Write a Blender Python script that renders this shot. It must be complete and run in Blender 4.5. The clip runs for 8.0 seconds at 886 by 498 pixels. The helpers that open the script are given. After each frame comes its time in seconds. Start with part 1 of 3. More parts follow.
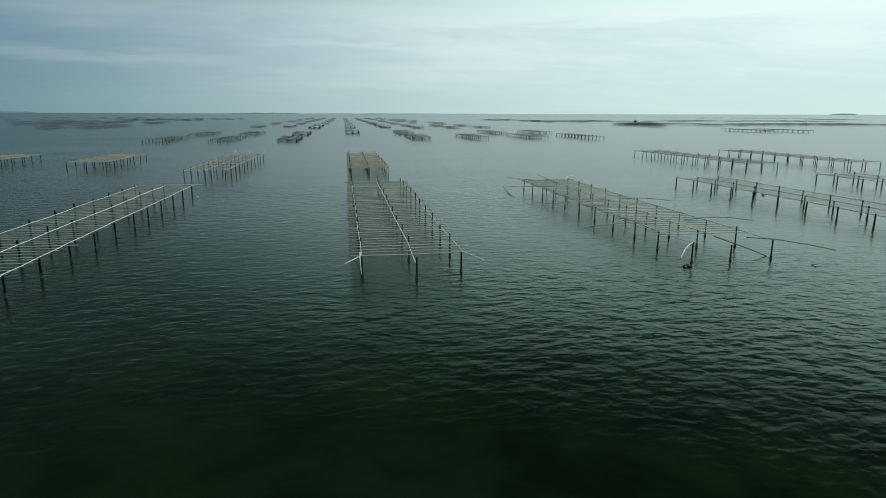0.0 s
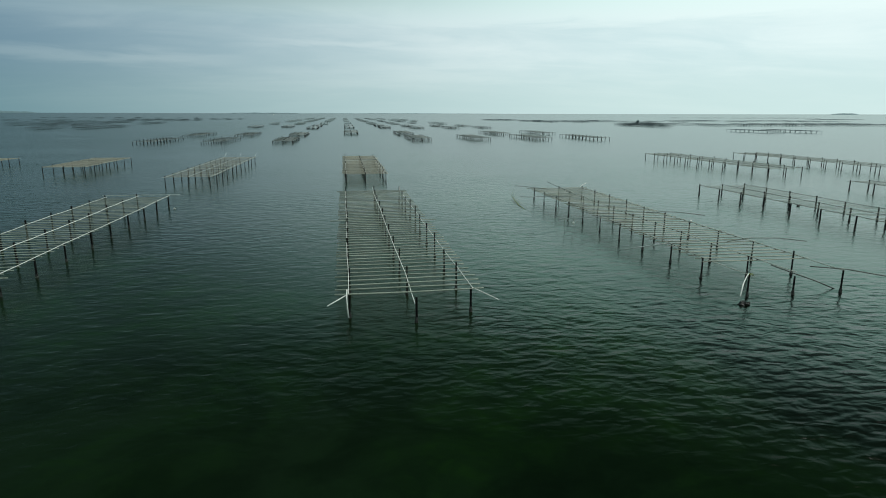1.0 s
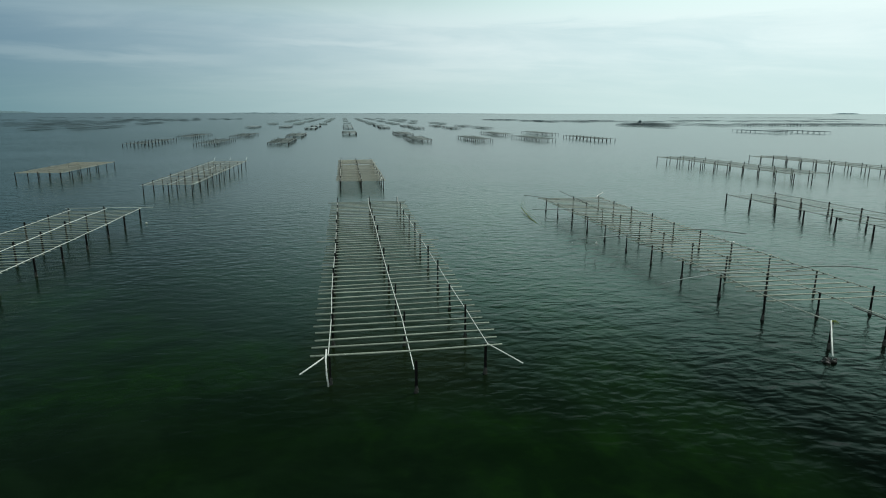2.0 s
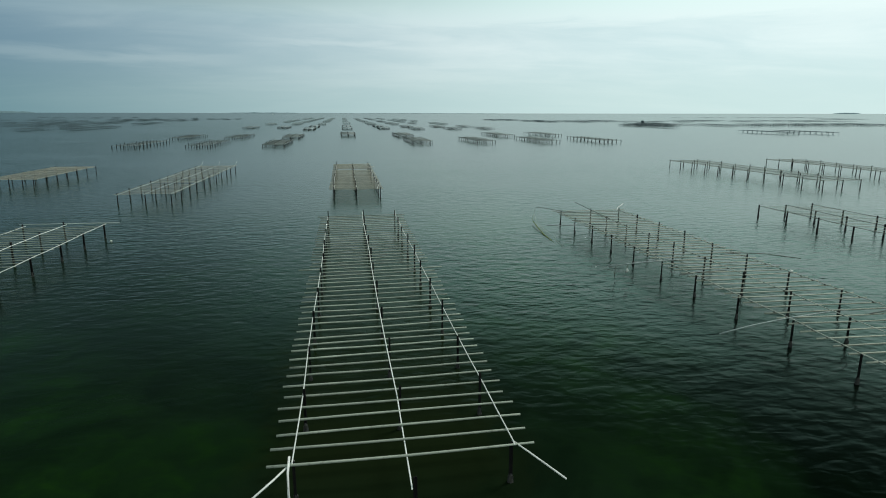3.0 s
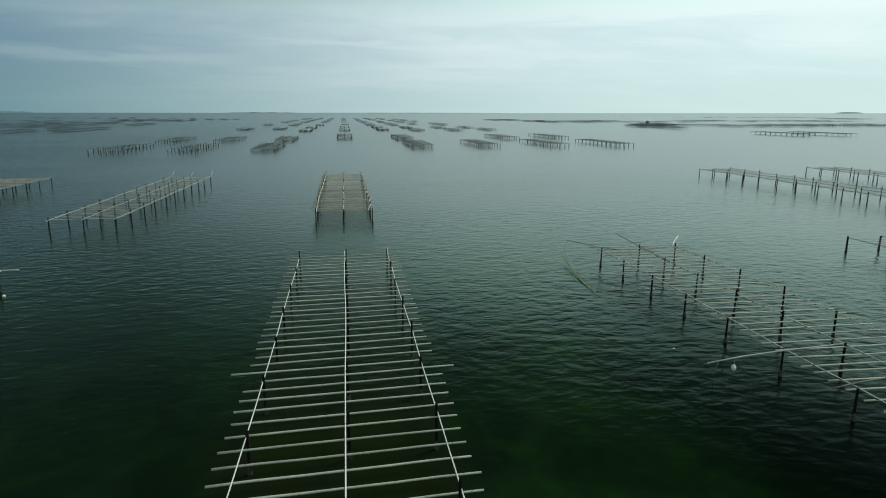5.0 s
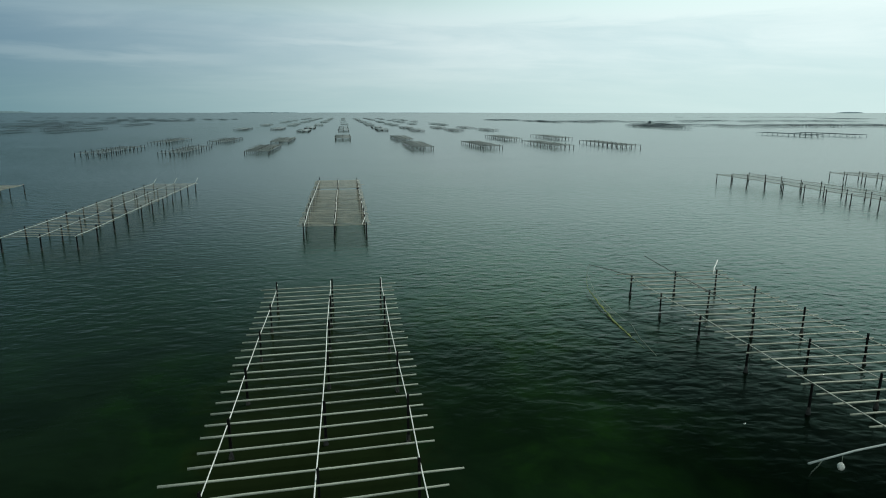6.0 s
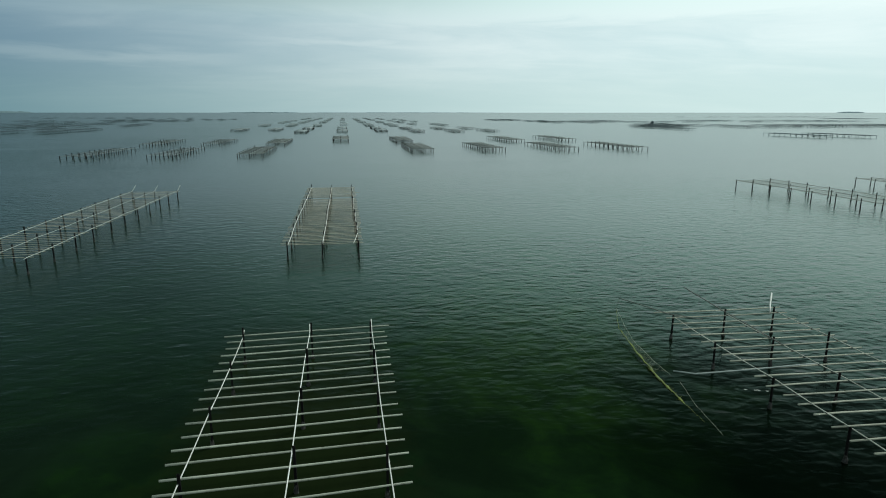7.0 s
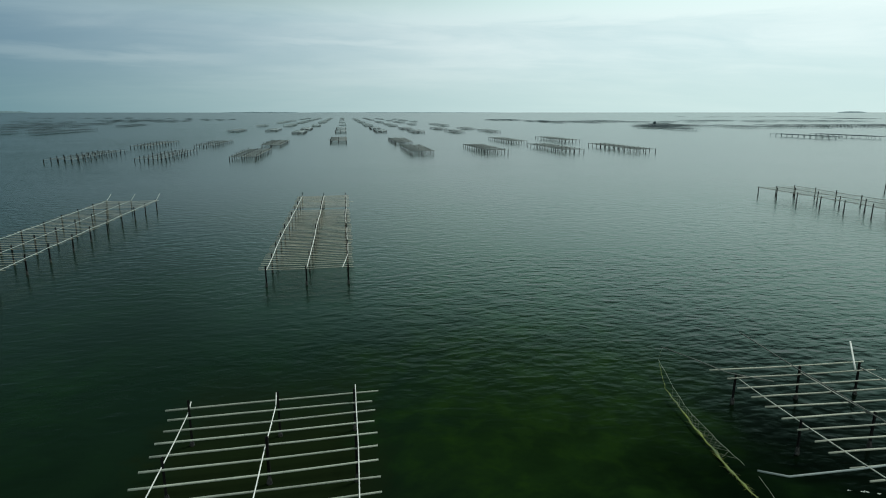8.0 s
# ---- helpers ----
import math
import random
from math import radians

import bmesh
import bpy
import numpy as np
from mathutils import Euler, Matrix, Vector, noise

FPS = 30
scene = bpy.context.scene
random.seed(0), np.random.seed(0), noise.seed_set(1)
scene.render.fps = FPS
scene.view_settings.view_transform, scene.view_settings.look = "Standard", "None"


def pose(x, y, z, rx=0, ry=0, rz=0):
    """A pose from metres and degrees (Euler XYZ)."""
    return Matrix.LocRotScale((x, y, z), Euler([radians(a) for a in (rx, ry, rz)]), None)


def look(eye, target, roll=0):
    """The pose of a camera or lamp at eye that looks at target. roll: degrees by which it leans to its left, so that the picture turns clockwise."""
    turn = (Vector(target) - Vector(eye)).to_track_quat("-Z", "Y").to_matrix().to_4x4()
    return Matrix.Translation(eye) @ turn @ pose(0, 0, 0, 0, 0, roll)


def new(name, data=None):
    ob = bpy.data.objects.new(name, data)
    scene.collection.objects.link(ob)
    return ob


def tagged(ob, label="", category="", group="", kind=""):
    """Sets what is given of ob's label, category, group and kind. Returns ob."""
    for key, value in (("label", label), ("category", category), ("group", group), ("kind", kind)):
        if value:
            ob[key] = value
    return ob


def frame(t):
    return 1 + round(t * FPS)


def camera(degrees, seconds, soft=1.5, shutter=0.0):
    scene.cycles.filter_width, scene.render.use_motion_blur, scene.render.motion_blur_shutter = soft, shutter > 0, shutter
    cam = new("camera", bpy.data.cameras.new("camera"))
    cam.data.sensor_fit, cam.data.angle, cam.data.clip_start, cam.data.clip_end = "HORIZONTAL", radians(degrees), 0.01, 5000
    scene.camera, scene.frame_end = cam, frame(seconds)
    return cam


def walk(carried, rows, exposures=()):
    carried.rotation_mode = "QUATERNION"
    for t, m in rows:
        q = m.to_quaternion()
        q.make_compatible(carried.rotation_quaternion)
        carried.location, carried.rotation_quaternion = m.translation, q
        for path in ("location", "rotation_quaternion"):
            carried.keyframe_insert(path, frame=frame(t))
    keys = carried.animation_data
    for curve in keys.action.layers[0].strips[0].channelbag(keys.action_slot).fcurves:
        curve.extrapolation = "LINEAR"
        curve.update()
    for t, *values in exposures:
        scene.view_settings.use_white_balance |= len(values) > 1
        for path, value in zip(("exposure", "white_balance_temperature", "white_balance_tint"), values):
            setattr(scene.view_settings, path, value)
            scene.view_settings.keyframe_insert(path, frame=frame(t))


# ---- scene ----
cam = camera(73.7, 8.0, soft=1.0)
# seconds, eye, heading to the right of +y, pitch, lean: a drone gliding over the lagoon and climbing slowly
PATH = [
    (0.0, (-4.86, -43.37, 11.83), 9.44, -12.82, 0.13),
    (1.0, (-3.81, -34.91, 12.21), 9.43, -12.84, 0.12),
    (2.0, (-2.78, -26.57, 12.61), 9.43, -12.86, 0.10),
    (3.0, (-1.75, -18.32, 13.01), 9.42, -12.88, 0.08),
    (4.0, (-0.71, -10.14, 13.43), 9.41, -12.90, 0.06),
    (5.0, (0.35, -1.99, 13.85), 9.40, -12.92, 0.04),
    (6.0, (1.44, 6.14, 14.27), 9.39, -12.94, 0.03),
    (7.0, (2.56, 14.29, 14.70), 9.39, -12.96, 0.01),
    (8.0, (3.73, 22.47, 15.13), 9.38, -12.98, -0.01),
]
walk(cam, [(t, pose(*eye, 90 + pitch, 0, -heading) @ pose(0, 0, 0, 0, 0, lean)) for t, eye, heading, pitch, lean in PATH],
     exposures=[(0.0, 0.0), (8.0, 0.0)])

# ---- light: a high thin overcast, brighter on the sun's side ----
SUN_AZIMUTH, SUN_HEIGHT = 64.0, 58.0        # degrees to the right of +y, degrees above the horizon
sun_way = Vector((math.sin(radians(SUN_AZIMUTH)) * math.cos(radians(SUN_HEIGHT)),
                  math.cos(radians(SUN_AZIMUTH)) * math.cos(radians(SUN_HEIGHT)), math.sin(radians(SUN_HEIGHT))))
sun = new("sun", bpy.data.lights.new("sun", "SUN"))
sun.data.energy, sun.data.angle, sun.data.color = 2.1, radians(14), (0.98, 0.97, 0.92)
sun.matrix_world = look(sun_way * 300, (0, 0, 0))


class Nodes:
    """Short hand for a node tree."""

    def __init__(self, tree):
        self.tree = tree
        tree.nodes.clear()

    def add(self, kind, inputs=None, **settings):
        n = self.tree.nodes.new(kind)
        for k, v in settings.items():
            setattr(n, k, v)
        for k, v in (inputs or {}).items():
            if isinstance(v, bpy.types.NodeSocket):
                self.tree.links.new(v, n.inputs[k])
            else:
                n.inputs[k].default_value = v
        return n

    def math(self, op, a, b=0.0, clamp=False):
        return self.add("ShaderNodeMath", {0: a, 1: b}, operation=op, use_clamp=clamp).outputs[0]

    def mix(self, f, a, b):
        return self.add("ShaderNodeMix", {0: f, 6: a, 7: b}, data_type="RGBA").outputs[2]

    def noise(self, vector, scale, detail=3.0, rough=0.55, distort=0.0):
        return self.add("ShaderNodeTexNoise", {"Vector": vector, "Scale": scale, "Detail": detail, "Roughness": rough,
                                               "Distortion": distort}).outputs[0]

    def ramp(self, f, lo, hi):
        return self.add("ShaderNodeMapRange", {0: f, 1: lo, 2: hi}, interpolation_type="SMOOTHSTEP").outputs[0]


def make_world():
    world = bpy.data.worlds.new("overcast")
    world.use_nodes = True
    scene.world = world
    n = Nodes(world.node_tree)
    way = n.add("ShaderNodeTexCoord").outputs["Generated"]
    x, y, z = n.add("ShaderNodeSeparateXYZ", {0: way}).outputs
    up = n.math("MAXIMUM", z, 0.0)
    sky = n.add("ShaderNodeTexSky", sky_type="NISHITA", sun_disc=False, sun_elevation=radians(SUN_HEIGHT),
                sun_rotation=radians(SUN_AZIMUTH), air_density=1.2, dust_density=3.0).outputs[0]
    blue = n.add("ShaderNodeVectorMath", {0: sky, 3: 0.085}, operation="SCALE").outputs[0]
    # a flat cloud layer seen in perspective
    far = n.math("ADD", up, 0.13)
    flat = n.add("ShaderNodeCombineXYZ", {0: n.math("DIVIDE", x, far), 1: n.math("DIVIDE", y, far), 2: 0.0}).outputs[0]
    turned = n.add("ShaderNodeMapping", {0: flat, 1: (7.1, 2.4, 0), 2: (0, 0, radians(24)), 3: (0.60, 1.0, 1)}).outputs[0]
    big = n.noise(turned, 0.62, 5.0, 0.5, 0.5)
    fine = n.noise(turned, 2.2, 6.0, 0.62, 0.6)
    bank = n.math("ADD", n.math("MULTIPLY", big, 0.72), n.math("MULTIPLY", fine, 0.28))
    bank = n.math("ADD", bank, n.math("MULTIPLY", n.ramp(up, 0.08, 0.20), 0.15))
    thick = n.math("MULTIPLY", n.ramp(bank, 0.38, 0.72), 0.7)
    # a brighter bank high in the north-east, and two thin drawn-out streaks
    bearing = n.math("DIVIDE", x, n.math("MAXIMUM", y, 0.05))
    ragged = n.noise(n.add("ShaderNodeCombineXYZ", {0: n.math("MULTIPLY", bearing, 3.0), 1: n.math("MULTIPLY", up, 26.0), 2: 0.0}).outputs[0], 1.6, 5.0, 0.6, 0.5)
    height = n.math("ADD", up, n.math("MULTIPLY", n.math("SUBTRACT", ragged, 0.5), 0.045))
    shelf = n.math("MULTIPLY", n.ramp(height, 0.118, 0.146), n.ramp(bearing, -0.12, 0.12))
    first = n.math("MULTIPLY", n.ramp(n.math("ABSOLUTE", n.math("SUBTRACT", height, 0.110)), 0.013, 0.0), n.math("MULTIPLY", n.ramp(bearing, -0.26, -0.02), n.ramp(bearing, 0.16, 0.06)))
    second = n.math("MULTIPLY", n.ramp(n.math("ABSOLUTE", n.math("SUBTRACT", height, 0.080)), 0.016, 0.0), n.ramp(bearing, -0.06, -0.30))
    streaks = n.math("ADD", n.math("MULTIPLY", shelf, 0.62), n.math("ADD", n.math("MULTIPLY", first, 0.50), n.math("MULTIPLY", second, 0.55)), clamp=True)
    thick = n.math("MAXIMUM", thick, streaks)
    # towards the hidden sun the layer glows
    level = (math.sin(radians(58)), math.cos(radians(58)), 0.0)
    side = n.add("ShaderNodeVectorMath", {0: way, 1: level}, operation="DOT_PRODUCT").outputs[1]
    glow = n.ramp(side, -0.15, 1.12)
    veil = n.mix(glow, (0.104, 0.208, 0.290, 1), (0.632, 0.825, 0.84, 1))
    cloud = n.mix(glow, (0.235, 0.355, 0.415, 1), (0.93, 1.05, 1.03, 1))
    layer = n.mix(thick, veil, cloud)
    # higher up the layer turns darker and blue-green, sooner away from the sun
    green = n.add("ShaderNodeMix", {0: n.ramp(up, 0.12, 0.32), 6: (1, 1, 1, 1), 7: (0.73, 1.24, 1.03, 1)}, data_type="RGBA").outputs[2]
    layer = n.add("ShaderNodeMix", {0: 1.0, 6: layer, 7: green}, data_type="RGBA", blend_type="MULTIPLY").outputs[2]
    # the unseen upper sky is darkened to dim what the water mirrors
    away = n.math("POWER", n.math("SUBTRACT", 1.0, glow), 1.7)
    away = n.math("MULTIPLY", n.math("MULTIPLY", n.ramp(up, 0.138, 0.20), away), 1.5, clamp=True)
    high = n.math("MAXIMUM", n.math("MULTIPLY", n.ramp(up, 0.27, 0.46), 0.97), away)
    # an unseen band on the sun's side is brightened for the water's reflection
    bright = n.math("ADD", 1.0, n.math("MULTIPLY", n.math("MULTIPLY", n.ramp(up, 0.17, 0.26), glow), 0.28))
    layer = n.add("ShaderNodeVectorMath", {0: layer, 3: bright}, operation="SCALE").outputs[0]
    layer = n.mix(high, layer, (0.050, 0.115, 0.115, 1))
    layer = n.mix(0.04, layer, blue)
    # haze low over the water
    low = n.ramp(up, 0.11, 0.0)
    haze = n.mix(glow, (0.112, 0.232, 0.268, 1), (0.605, 0.785, 0.765, 1))
    layer = n.mix(n.math("MULTIPLY", low, 0.85), layer, haze)
    # unseen even bright overcast to the south, added to light the poles' near sides
    behind = n.add("ShaderNodeVectorMath", {0: way, 1: (-0.16, -0.95, 0.27)}, operation="DOT_PRODUCT").outputs[1]
    layer = n.mix(n.ramp(behind, 0.05, 0.75), layer, (0.58, 0.70, 0.68, 1))
    back = n.add("ShaderNodeBackground", {0: layer, 1: 1.06})
    n.add("ShaderNodeOutputWorld", {0: back.outputs[0]})


make_world()


# ---- materials ----
def material(name):
    m = bpy.data.materials.new(name)
    m.use_nodes = True
    n = Nodes(m.node_tree)
    return m, n


def finish(n, **inputs):
    shader = n.add("ShaderNodeBsdfPrincipled", {k.replace("_", " "): v for k, v in inputs.items()})
    n.add("ShaderNodeOutputMaterial", {0: shader.outputs[0]})


def weathered(name, light, dark, stain, rough=0.7, metal=0.0, per_object=0.25, scale=1.0, shells=False):
    """Worn pipe, wood or iron: grain, blotches and stains, each piece a little lighter or darker than the next."""
    m, n = material(name)
    place = n.add("ShaderNodeTexCoord").outputs["Object"]
    own = n.add("ShaderNodeObjectInfo").outputs["Random"]
    shifted = n.add("ShaderNodeVectorMath", {0: place, 1: n.add("ShaderNodeCombineXYZ", {0: n.math("MULTIPLY", own, 91.0), 1: own, 2: 0.0}).outputs[0]}).outputs[0]
    blotch = n.ramp(n.noise(shifted, 1.1 * scale, 4.0), 0.35, 0.68)
    grain = n.noise(shifted, 26.0 * scale, 3.0)
    spots = n.ramp(n.noise(shifted, 6.0 * scale, 4.0, 0.65), 0.56, 0.70)
    c = n.mix(blotch, (*light, 1), (*dark, 1))
    c = n.mix(n.math("MULTIPLY", spots, 0.75), c, (*stain, 1))
    if shells:
        # a broken pale line of barnacles where the water laps
        height = n.add("ShaderNodeSeparateXYZ", {0: place}).outputs[2]
        line = n.math("MULTIPLY", n.ramp(height, 0.0, 0.03), n.ramp(height, 0.13, 0.07))
        c = n.mix(n.math("MULTIPLY", line, n.ramp(n.noise(shifted, 9.0, 2.0), 0.42, 0.58)), c, (0.30, 0.31, 0.27, 1))
    tone = n.math("ADD", 1.0 - per_object / 2, n.math("MULTIPLY", own, per_object))
    tone = n.math("MULTIPLY", tone, n.math("ADD", 0.85, n.math("MULTIPLY", grain, 0.3)))
    c = n.add("ShaderNodeVectorMath", {0: c, 3: tone}, operation="SCALE").outputs[0]
    bump = n.add("ShaderNodeBump", {"Strength": 0.5, "Distance": 0.01, "Height": n.noise(shifted, 18.0 * scale, 4.0)}).outputs[0]
    finish(n, Base_Color=c, Roughness=rough, Metallic=metal, Normal=bump, Specular_IOR_Level=0.5 if rough < 0.9 else 0.2)
    return m


PIPE = weathered("bleached_pipe", (0.76, 0.77, 0.73), (0.60, 0.61, 0.57), (0.30, 0.29, 0.23), 0.55)
BLEACHED = weathered("bleached_pole", (0.39, 0.40, 0.325), (0.31, 0.32, 0.26), (0.19, 0.19, 0.145), 0.8, per_object=0.35)
ROPY = weathered("grey_bound_rail", (0.46, 0.48, 0.42), (0.30, 0.32, 0.27), (0.13, 0.14, 0.11), 0.8)
POLE = weathered("grey_pole", (0.315, 0.345, 0.285), (0.25, 0.28, 0.23), (0.14, 0.155, 0.12), 0.75, per_object=0.4)
BROWN = weathered("brown_pole", (0.45, 0.43, 0.345), (0.35, 0.335, 0.27), (0.21, 0.20, 0.155), 0.8, per_object=0.4)
IRON = weathered("rusted_iron", (0.008, 0.008, 0.008), (0.005, 0.005, 0.005), (0.018, 0.015, 0.012), 0.95, per_object=0.3, shells=True)
OLD = weathered("tarred_beam", (0.15, 0.16, 0.145), (0.09, 0.10, 0.09), (0.30, 0.29, 0.23), 0.8)
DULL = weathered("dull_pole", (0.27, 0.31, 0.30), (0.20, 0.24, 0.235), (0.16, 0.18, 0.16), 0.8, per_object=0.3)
MUSSEL = weathered("mussel_crust", (0.016, 0.017, 0.018), (0.03, 0.028, 0.022), (0.08, 0.08, 0.06), 0.6, scale=4)
WEED = weathered("yellow_weed", (0.13, 0.165, 0.010), (0.04, 0.065, 0.012), (0.15, 0.17, 0.02), 0.6)
TWINE = weathered("grey_twine", (0.30, 0.33, 0.27), (0.18, 0.22, 0.16), (0.10, 0.12, 0.08), 0.8)
TARRED = weathered("tarred_line", (0.045, 0.05, 0.045), (0.025, 0.028, 0.026), (0.10, 0.10, 0.08), 0.85)
# distance haze is put into this pole's paler colour
HAZED = weathered("hazed_pole", (0.46, 0.51, 0.47), (0.37, 0.42, 0.39), (0.25, 0.28, 0.25), 0.8, per_object=0.3)
FLECK = weathered("foam", (0.80, 0.81, 0.79), (0.70, 0.72, 0.70), (0.55, 0.56, 0.52), 0.6)
# far poles paled in the colour itself to stand in for haze
HAZEPOLE = weathered("hazed_far_pole", (0.27, 0.33, 0.33), (0.215, 0.265, 0.27), (0.165, 0.20, 0.20), 0.8, per_object=0.3)
# the blue of distance haze is mixed into this wood's colour
HAZEWOOD = weathered("haze_blue_wood", (0.070, 0.105, 0.118), (0.052, 0.080, 0.092), (0.040, 0.058, 0.064), 0.85, scale=0.5)
# blue-grey haze is painted into the shore's colour
SHORE = weathered("hazed_shore", (0.15, 0.225, 0.25), (0.12, 0.19, 0.215), (0.14, 0.20, 0.21), 0.95, scale=0.01)


def make_water():
    m, n = material("lagoon_water")
    place = n.add("ShaderNodeNewGeometry").outputs["Position"]
    # olive silt, green weed and a bed of dark eelgrass seen dimly through the water
    east = n.add("ShaderNodeSeparateXYZ", {0: place}).outputs[0]
    beds = n.ramp(n.noise(place, 0.055, 4.0, 0.55, 0.6), 0.42, 0.68)
    tufts = n.ramp(n.noise(place, 0.55, 6.0, 0.66, 0.4), 0.42, 0.70)
    north = n.add("ShaderNodeSeparateXYZ", {0: place}).outputs[1]
    nearer = n.math("MULTIPLY", n.ramp(north, 40.0, 8.0), 4.0)
    beyond = n.math("MULTIPLY", n.ramp(north, 42.0, 53.0), -7.0)
    grass = n.ramp(n.math("ADD", n.math("ADD", beyond, nearer), n.math("ADD", east, n.math("MULTIPLY", n.noise(place, 0.09, 4.0, 0.6, 0.5), 22.0))), 25.0, 33.0)
    beds = n.math("MAXIMUM", beds, n.math("MULTIPLY", n.ramp(n.math("ADD", east, n.math("MULTIPLY", beds, 8.0)), 4.0, 13.0), 0.75))
    beds = n.math("MULTIPLY", beds, n.math("SUBTRACT", 1.0, n.math("MULTIPLY", n.ramp(north, -6.0, -18.0), 0.35)))
    mottle = n.ramp(n.noise(place, 0.20, 5.0, 0.62, 0.8), 0.36, 0.66)
    c = n.mix(beds, (0.0052, 0.0128, 0.0060, 1), (0.0049, 0.0164, 0.0047, 1))
    c = n.mix(n.math("MULTIPLY", n.math("SUBTRACT", 1.0, mottle), 0.55), c, (0.0018, 0.0048, 0.0026, 1))
    c = n.mix(n.math("MULTIPLY", tufts, n.math("MULTIPLY", beds, n.math("ADD", 0.25, n.math("MULTIPLY", mottle, 0.65)))), c, (0.0068, 0.0245, 0.0040, 1))
    # a bright bed of yellow-green weed off the far end of the derelict table
    off = n.add("ShaderNodeVectorMath", {0: n.add("ShaderNodeMapping", {0: place, 1: (-15.0, -50.0, 0), 3: (1, 1, 1)}).outputs[0]}, operation="LENGTH").outputs[1]
    bank = n.math("MULTIPLY", n.ramp(n.math("ADD", off, n.math("MULTIPLY", mottle, -6.0)), 13.0, 0.0), n.math("ADD", 0.35, n.math("MULTIPLY", tufts, 0.65)))
    c = n.mix(bank, c, (0.0095, 0.0250, 0.0046, 1))
    # paler silt in the shallows to the north-west
    shallows = n.math("MULTIPLY", n.ramp(north, 32.0, 60.0), n.ramp(n.math("ADD", east, n.math("MULTIPLY", mottle, 6.0)), 16.0, 0.0))
    c = n.mix(n.math("MULTIPLY", shallows, 0.55), c, (0.0062, 0.0190, 0.0112, 1))
    # pale shell litter under the middle table
    shoal = n.math("MULTIPLY", n.ramp(n.math("ABSOLUTE", n.math("ADD", east, n.math("MULTIPLY", tufts, 1.5))), 6.5, 3.0), n.ramp(north, -4.0, 3.0))
    shoal = n.math("MULTIPLY", shoal, n.ramp(north, 60.0, 48.0))
    c = n.mix(n.math("MULTIPLY", shoal, 0.75), c, (0.0082, 0.0130, 0.0044, 1))
    south = n.math("MULTIPLY", n.ramp(north, -4.0, -22.0), n.ramp(east, -4.0, 3.0))
    grass = n.math("MAXIMUM", grass, n.math("MULTIPLY", south, n.math("MULTIPLY", n.ramp(n.noise(place, 0.11, 4.0, 0.6, 0.5), 0.20, 0.75), 0.6)))
    c = n.mix(n.math("MULTIPLY", grass, 0.90), c, (0.0007, 0.0022, 0.0014, 1))
    # ripples: crests lie across the wind, calmer in lanes
    lanes = n.ramp(n.noise(n.add("ShaderNodeMapping", {0: place, 2: (0, 0, radians(-12)), 3: (0.35, 1, 1)}).outputs[0], 0.030, 4.0), 0.30, 0.70)
    crest = n.add("ShaderNodeMapping", {0: place, 2: (0, 0, radians(-24)), 3: (0.60, 1.0, 1)}).outputs[0]
    cross = n.add("ShaderNodeMapping", {0: place, 2: (0, 0, radians(16)), 3: (0.62, 1.0, 1)}).outputs[0]
    swell = n.noise(crest, 0.85, 1.5, 0.5, 0.35)
    chop = n.noise(cross, 1.75, 1.5, 0.5, 0.4)
    fine = n.noise(crest, 5.0, 2.0, 0.5)
    height = n.math("ADD", n.math("MULTIPLY", swell, 0.62), n.math("ADD", n.math("MULTIPLY", chop, 0.38), n.math("MULTIPLY", fine, 0.012)))
    west = n.ramp(east, -15.0, -90.0)
    calm = n.math("SUBTRACT", 1.0, n.math("MULTIPLY", n.ramp(north, 35.0, 170.0), n.math("SUBTRACT", 0.62, n.math("MULTIPLY", west, 0.55))))
    calm = n.math("MULTIPLY", calm, n.math("ADD", 1.0, n.math("MULTIPLY", west, 1.3)))
    calm = n.math("MULTIPLY", calm, n.math("ADD", 0.70, n.math("MULTIPLY", n.ramp(east, -12.0, 8.0), 0.38)))      # lee of the western tables
    gusts = n.ramp(n.noise(n.add("ShaderNodeMapping", {0: place, 2: (0, 0, radians(20)), 3: (0.5, 1, 1)}).outputs[0], 0.011, 5.0, 0.6, 0.4), 0.32, 0.68)
    lanes = n.math("ADD", n.math("MULTIPLY", lanes, 0.55), n.math("MULTIPLY", gusts, 0.45))
    bump = n.add("ShaderNodeBump", {"Strength": n.math("MULTIPLY", calm, n.math("ADD", 0.20, n.math("MULTIPLY", lanes, 0.74))), "Distance": 0.26, "Height": height}).outputs[0]
    # seen steeply the surface hardly mirrors, as through a polarising filter
    steep = n.add("ShaderNodeLayerWeight", {0: 0.5}).outputs[1]
    gloss = n.math("ADD", n.math("MULTIPLY", n.ramp(steep, 0.48, 0.64), 0.07), n.add("ShaderNodeMapRange", {0: steep, 1: 0.62, 2: 0.86, 3: 0.0, 4: 0.50}).outputs[0])
    finish(n, Base_Color=c, Roughness=0.20, IOR=1.28, Specular_IOR_Level=gloss, Normal=bump)
    return m


WATER = make_water()


# ---- meshes ----
def part(name, mesh, parent, m=None, label=""):
    ob = new(name, mesh)
    if parent:
        ob.parent = parent
    if m is not None:
        ob.matrix_basis = m
    if label:
        tagged(ob, label)
    return ob


def from_lists(name, verts, faces, mat, smooth=True):
    me = bpy.data.meshes.new(name)
    me.from_pydata(verts, [], faces)
    me.materials.append(mat)
    if smooth:
        me.shade_smooth()
    me.update()
    return me


